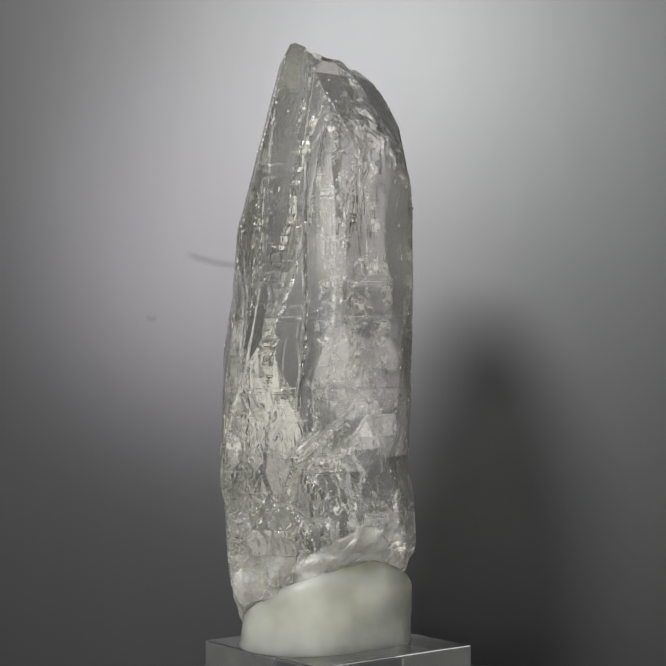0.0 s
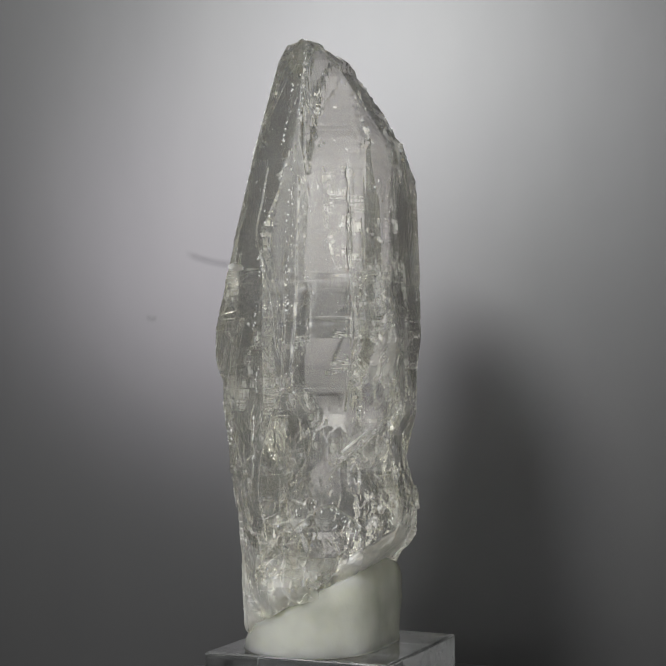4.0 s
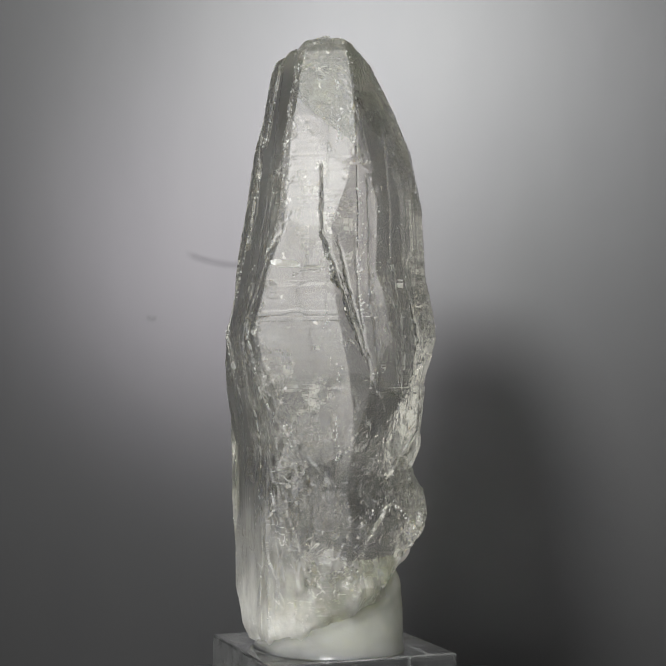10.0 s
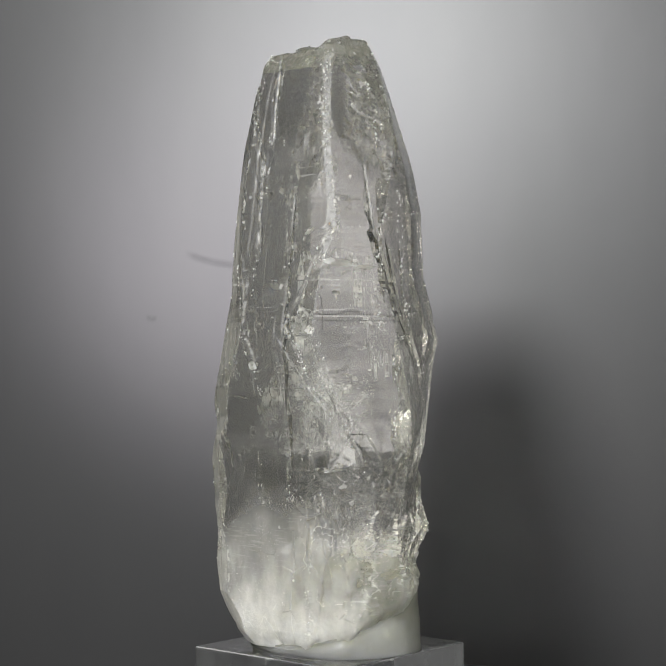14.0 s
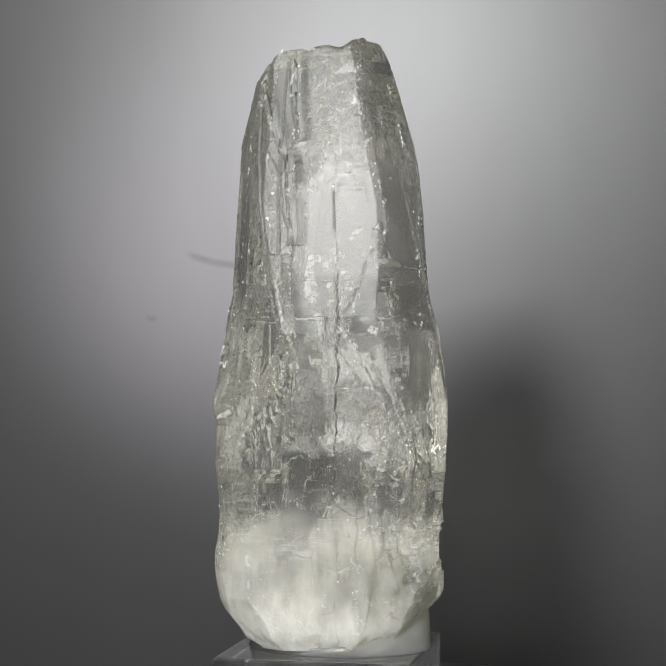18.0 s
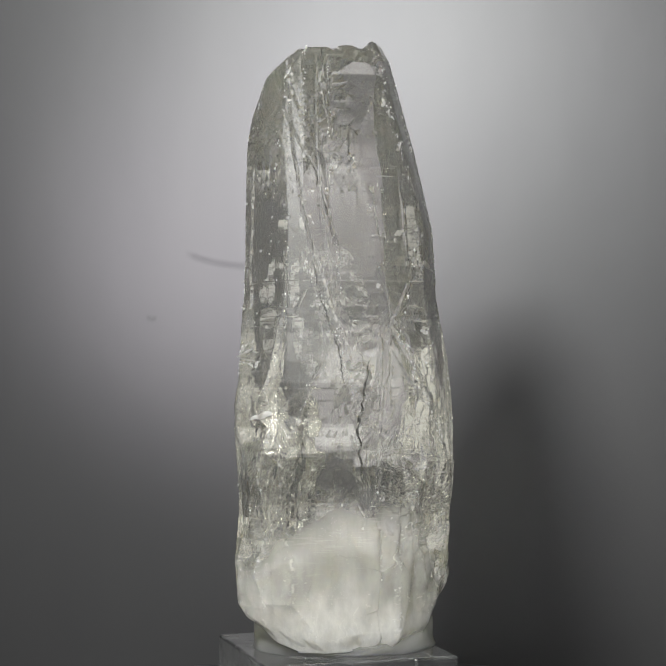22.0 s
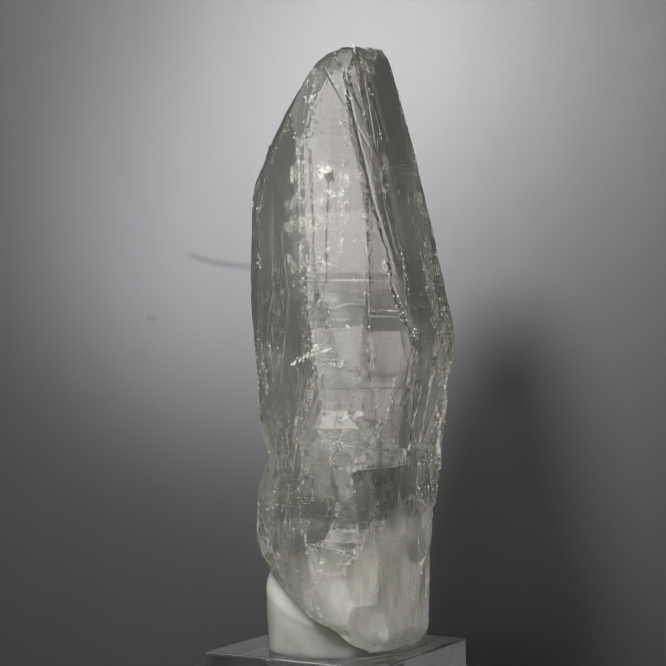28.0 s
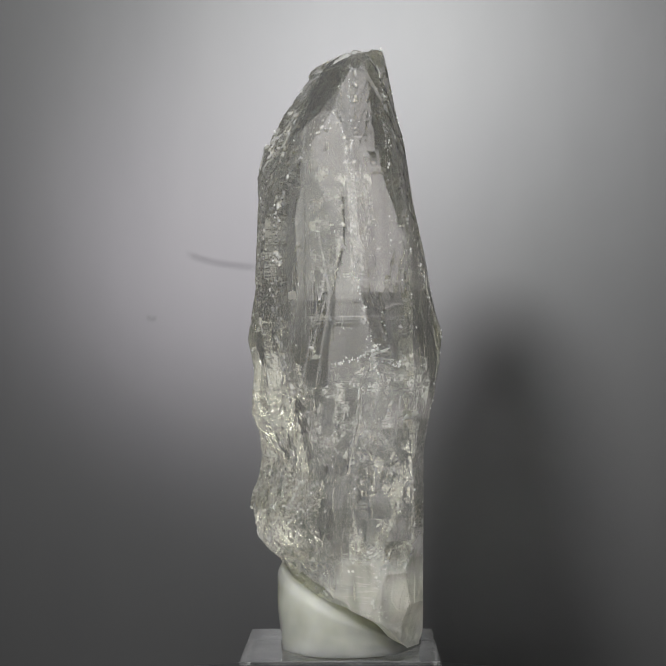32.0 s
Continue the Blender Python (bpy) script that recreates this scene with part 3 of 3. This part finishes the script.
def crack(root, skin, depth, lean, line, seed):
    """An open crack running in from the skin: a thin gap of air with quartz on both sides, so its faces look inwards."""
    rng = random.Random(seed)
    legs = [math.hypot((a1 - a0) * 0.35, z1 - z0) for (a0, z0), (a1, z1) in zip(line, line[1:])]
    total, n = sum(legs), max(8, int(sum(legs) / 0.8))
    rows = []
    for i in range(n + 1):
        s, k = total * i / n, 0
        while k < len(legs) - 1 and s > legs[k]:
            s -= legs[k]
            k += 1
        (a0, z0), (a1, z1) = line[k], line[k + 1]
        u = min(1, s / legs[k])
        az = a0 + (a1 - a0) * u + 1.4 * noise.noise((i * 0.35, seed * 3.1, 0.5)) + 0.4 * rng.uniform(-1, 1)
        z = z0 + (z1 - z0) * u
        ring = skin[int(np.argmin(np.abs(skin[:, 0, 2] - z)))]
        j = int(np.argmin(np.abs((np.degrees(np.arctan2(ring[:, 1], ring[:, 0])) - az + 180) % 360 - 180)))
        c = Vector(ring[j])
        inward = (Vector(ring.mean(0)) - c)
        inward.z = 0
        inward = Matrix.Rotation(radians(lean), 3, "Z") @ inward.normalized()
        side = Vector((-inward.y, inward.x, 0))
        reach = depth * math.sin(math.pi * min(0.97, max(0.03, i / n))) ** 0.5 * (0.8 + 0.4 * noise.noise((i * 0.2, seed, 2)))
        row = []
        for d in (0.12, 0.12 + 0.5 * reach, 0.12 + reach):
            wave = side * 0.18 * noise.noise((i * 0.25, d, seed))
            row.append([(c + inward * d + wave + side * h) * MM for h in (-0.025, 0.025)])
        rows.append(row)
    bm = bmesh.new()
    vs = [[[bm.verts.new(q) for q in pair] for pair in row] for row in rows]
    for a, b in zip(vs, vs[1:]):
        for j in range(2):
            bm.faces.new((a[j][0], b[j][0], b[j + 1][0], a[j + 1][0]))
            bm.faces.new((a[j][1], a[j + 1][1], b[j + 1][1], b[j][1]))
        bm.faces.new((a[0][0], a[0][1], b[0][1], b[0][0]))
        bm.faces.new((a[2][0], b[2][0], b[2][1], a[2][1]))
    for row in (vs[0], vs[-1]):
        for j in range(2):
            bm.faces.new((row[j][0], row[j][1], row[j + 1][1], row[j + 1][0]))
    bmesh.ops.recalc_face_normals(bm, faces=bm.faces)
    bmesh.ops.reverse_faces(bm, faces=bm.faces)
    return part("crack", bm, CRACK, root)


# crusts of white chips along the prism's edges: count, spread in mm, then azimuth and height along each line
CRUSTS = [
    (90, 0.5, (214, 181), (214, 150), (216, 128), (212, 115)),
    (50, 0.5, (200, 110), (198, 97), (198, 84)),
    (40, 0.5, (194, 149), (193, 119)),
    (90, 0.4, (162, 183), (162, 160), (166, 147), (163, 140), (152, 126), (146, 117)),
    (110, 0.7, (146, 117), (157, 106), (168, 98), (176, 94), (190, 84)),
    (45, 0.5, (105, 164), (112, 135), (120, 100)),
    (45, 0.5, (84, 183), (88, 170), (92, 159)),
    (40, 0.4, (102, 183), (106, 172), (110, 160)),
    (60, 0.4, (75, 177), (73, 155), (72, 139), (62, 114)),
    (70, 0.5, (95, 133), (108, 120), (119, 109), (122, 101)),
    (60, 0.4, (48, 178), (48, 157), (50, 129), (56, 117)),
    (90, 0.5, (40, 110.5), (50, 112), (58, 113.5), (66, 115)),
    (60, 0.5, (56, 117), (58, 107)),
    (40, 0.5, (62, 111), (72, 110)),
    (60, 0.5, (212, 153), (211, 138), (213, 122)),
    (50, 0.6, (200, 174), (201, 161)),
    (70, 0.8, (255, 70), (268, 74), (283, 75.5), (305, 72)),
    (60, 0.6, (214, 76), (226, 79), (240, 78.5), (254, 72)),
]


def crust(skin, rng, count, spread, line):
    """Places of small chips, in clumps, along a line over the crystal's skin."""
    found = []
    legs = [math.hypot((a1 - a0) * 0.35, z1 - z0) for (a0, z0), (a1, z1) in zip(line, line[1:])]
    clumps = rng.random(max(3, count // 7))
    for _ in range(count):
        s = sum(legs) * min(1, max(0, clumps[rng.integers(len(clumps))] + rng.normal(0, 0.03) if rng.random() < 0.7 else rng.random()))
        k = 0
        while k < len(legs) - 1 and s > legs[k]:
            s -= legs[k]
            k += 1
        (a0, z0), (a1, z1) = line[k], line[k + 1]
        u = min(1, s / legs[k])
        az, z = a0 + (a1 - a0) * u + rng.normal(0, spread) * 1.6, z0 + (z1 - z0) * u + rng.normal(0, spread)
        ring = skin[int(np.argmin(np.abs(skin[:, 0, 2] - z)))]
        j = int(np.argmin(np.abs((np.degrees(np.arctan2(ring[:, 1], ring[:, 0])) - az + 180) % 360 - 180)))
        found.append((ring[j] * MM, 0.06 + 0.26 * rng.random() ** 3))
    return found


def quartz_crystal():
    carve()
    root = new("quartz_crystal")
    tagged(root, "clear colourless quartz crystal point with frosted root and broken tip", "crystal")
    verts, faces, frost, score, skin = crystal_mesh(720, 1150)
    body = grid_mesh("body", verts, faces, QUARTZ, root)
    at = body.data.attributes.new("frost", "FLOAT", "POINT")
    at.data.foreach_set("value", frost.astype(np.float32))
    smooth(body)
    part("fracture", veil((-21, 0.5, 131), (4.2, 1.6), (8, 12, 95), 1), VEIL, root, "bright healed fracture sliver")
    part("fracture", veil((7.5, 25.0, 99.5), (3.4, 1.4), (20, 6, 15), 2), VEIL, root)
    part("fracture", veil((-2.5, -14, 92), (8.5, 5), (62, -38, 10), 3), VEIL, root)
    part("fracture", veil((12.5, 20.5, 112), (4, 2), (35, 10, -30), 4), VEIL, root)
    part("fracture", veil((-18, 5, 87), (6, 3), (15, 5, 100), 5), VEIL, root)
    part("fracture", veil((4, -6, 120), (7, 16), (84, 8, 20), 6), VEIL, root)
    part("fracture", veil((-6, 6, 100), (10, 12), (70, 15, 75), 7), VEIL, root)
    part("fracture", veil((3, 4, 145), (5, 14), (88, 5, 130), 8), VEIL, root)
    part("fracture", veil((6, -4, 78), (9, 6), (40, 20, 40), 9), VEIL, root)
    part("fracture", veil((-4, 8, 66), (11, 8), (25, -10, 60), 10), VEIL, root)
    for az, z, long, wide, tilt, seed in (
        (75, 99, 7.0, 1.7, 14, 1), (60, 113, 6.0, 0.8, 18, 2), (63, 111.5, 5.0, 0.6, -6, 3), (171, 132.8, 7.6, 2.6, -6, 4),
        (185, 132, 6.5, 0.8, 0, 5), (118, 110, 2.4, 2.4, 0, 6), (117, 100, 1.2, 2.8, 0, 7), (139, 150, 1.5, 2.4, 0, 8),
        (4, 126, 2.6, 3.8, 0, 9), (125, 150, 2.0, 2.0, 0, 10), (153, 140, 3.0, 1.8, 30, 11), (168, 87, 6.0, 0.6, 8, 12),
        (252, 93, 9.0, 0.9, 40, 13), (330, 118, 5.0, 0.5, 5, 14), (344, 112, 4.0, 0.5, -8, 15), (98, 176, 0.8, 4.0, 8, 16),
        (74, 177, 1.0, 4.5, 10, 17), (214, 158, 1.0, 5.0, 0, 18), (157, 118, 3.0, 2.4, 25, 19), (24, 112, 3.0, 1.6, 10, 20),
    ):
        sliver(root, skin, az, z, 0.85 * long, 0.75 * wide, tilt, seed)
    for k, (depth, lean, *line) in enumerate(CRACKS):
        crack(root, skin, depth, lean, line, k + 1)
    # small white chips along the edges and pits on the faces
    rng = np.random.default_rng(5)
    pick = list(rng.choice(len(score), 800, replace=False, p=score / score.sum()))
    spots = [(np.asarray(verts[k]), 0.05 + 0.24 * rng.random() ** 4) for k in pick]
    for count, spread, *line in CRUSTS:
        spots += crust(skin, rng, count, spread, line)
    bits, quads = [], []
    for c, w in spots:
        if c[2] < 0.05:
            continue
        w *= MM
        o = len(bits)
        for ux, uy, uz in ((1, 0, 0), (-1, 0, 0), (0, 1, 0), (0, -1, 0), (0, 0, 1), (0, 0, -1)):
            g = 0.5 + rng.random()
            bits.append(c + np.array([ux, uy, uz * 1.3]) * w * g)
        quads += [[o + i, o + j, o + h] if flip else [o + j, o + i, o + h]
                  for i, j, h, flip in ((0, 2, 4, 1), (2, 1, 4, 1), (1, 3, 4, 1), (3, 0, 4, 1), (0, 2, 5, 0), (2, 1, 5, 0), (1, 3, 5, 0), (3, 0, 5, 0))]
    chips = grid_mesh("chip_dust", bits, quads, CHIP, root)
    tagged(chips, "tiny white chips and pits on the crystal's edges", kind="stuff")
    return root


def putty_mound():
    """A lump of cloudy resin under the crystal's slanting foot; radii by azimuth (mm), every 30 degrees."""
    bm = bmesh.new()
    n, rows, rings = 144, 48, []
    azs = np.arange(13) * 30.0
    foot = [16.5, 19.4, 20.0, 19.0, 18.8, 20.4, 22.4, 23.0, 20.5, 15.0, 11.8, 12.6, 16.5]
    rim = [17.2, 19.0, 19.4, 18.4, 18.2, 19.8, 21.4, 22.0, 19.6, 13.6, 10.8, 14.0, 17.2]
    soft = np.exp(-np.linspace(-2, 2, 25) ** 2)
    soft /= soft.sum()

    def around(values):
        v = np.interp(np.arange(n) * 360 / n, azs, values)
        return np.convolve(np.concatenate([v[-12:], v, v[:12]]), soft, mode="valid")

    foot, rim = around(foot), around(rim)
    for i in range(rows):
        ring = []
        for k in range(n):
            a = radians(360 * k / n)
            c, s2 = math.cos(a), math.sin(a)
            tilt = math.cos(a - radians(300))
            high = 11.4 + 9.3 * tilt + 0.6 * noise.noise((c * 2, s2 * 2, 4))
            t = i / (rows - 1)
            if t < 0.75:
                h = t / 0.75
                bulge = 0.9 * math.sin(h * 3.14) * (0.4 + 0.6 * max(0, tilt)) + 0.6 * (1 - h) ** 8 - 0.7 * h ** 14 + 0.3 * math.exp(-((h - 0.86) / 0.1) ** 2)
                z, q = high * h, foot[k] * (1 - h) + rim[k] * h + bulge + 0.35 * noise.noise((c * 3, s2 * 3, h * 2.5))
            else:
                h = (t - 0.75) / 0.25
                z = 11.4 + 9.3 * tilt * (1 - h * 0.9) ** 0.7 + 0.9 * math.sin(min(1, h * 3) * 1.57) + 3.5 * min(1, max(0, h - 0.1) * 2.5)
                q = (rim[k] - 0.7) * (1 - h * 0.9) ** 0.7
            ring.append(bm.verts.new((q * c * MM, q * s2 * MM, z * MM + 0.0001)))
        rings.append(ring)
    for a, b in zip(rings, rings[1:]):
        for k in range(n):
            bm.faces.new((a[k], a[(k + 1) % n], b[(k + 1) % n], b[k]))
    bm.faces.new(rings[0][::-1])
    bm.faces.new(rings[-1])
    ob = smooth(part("putty_mound", bm, PUTTY))
    ob.location.z = BLOCK_TOP
    tagged(ob, "translucent whitish putty mound holding the crystal on the block", "putty")
    return ob


def acrylic_block():
    bm = box(0.0449, 0.0449, BLOCK_TOP - LEVEL - 0.0002, 0.0006, (0, 0, 0), 3)
    ob = part("acrylic_block", bm, ACRYLIC)
    tagged(ob, "square clear acrylic display block on the turntable", "display block")
    return ob


def turntable():
    root = new("turntable")
    tagged(root, "round black turntable carrying the acrylic block", "turntable")
    smooth(part("platter", lathe([(0.0885, 0.014), (0.090, 0.0155), (0.090, 0.0235), (0.0885, 0.025), (0.002, 0.025)], 160), BLACK, root))
    smooth(part("base", lathe([(0.070, 0.0), (0.072, 0.002), (0.072, 0.0118), (0.070, 0.0138)], 128), BLACK, root))
    return root


CRYSTAL = quartz_crystal()
MOUND = putty_mound()
BLOCK = acrylic_block()
PLATTER = turntable()


def motions():
    rows = [4 * k for k in range(9)]
    for ob, place, angle in (
        (CRYSTAL, (0, 0, 0), 0),
        (MOUND, (0, 0, BLOCK_TOP), 0),
        (BLOCK, (0, 0, (LEVEL + BLOCK_TOP) / 2), 37.6),
        (PLATTER, (0, 0, 0), 0),
    ):
        keyed = []
        for t in rows:
            turn = pose(0, 0, 0, 0, 0, TURN * t)
            local = Matrix.Translation(place) @ pose(0, 0, 0, 0, 0, angle)
            if ob is BLOCK:
                local = Matrix.Translation((0.00009, 0.00146, 0)) @ local
            keyed.append((float(t), turn @ local))
        walk(ob, keyed)


motions()
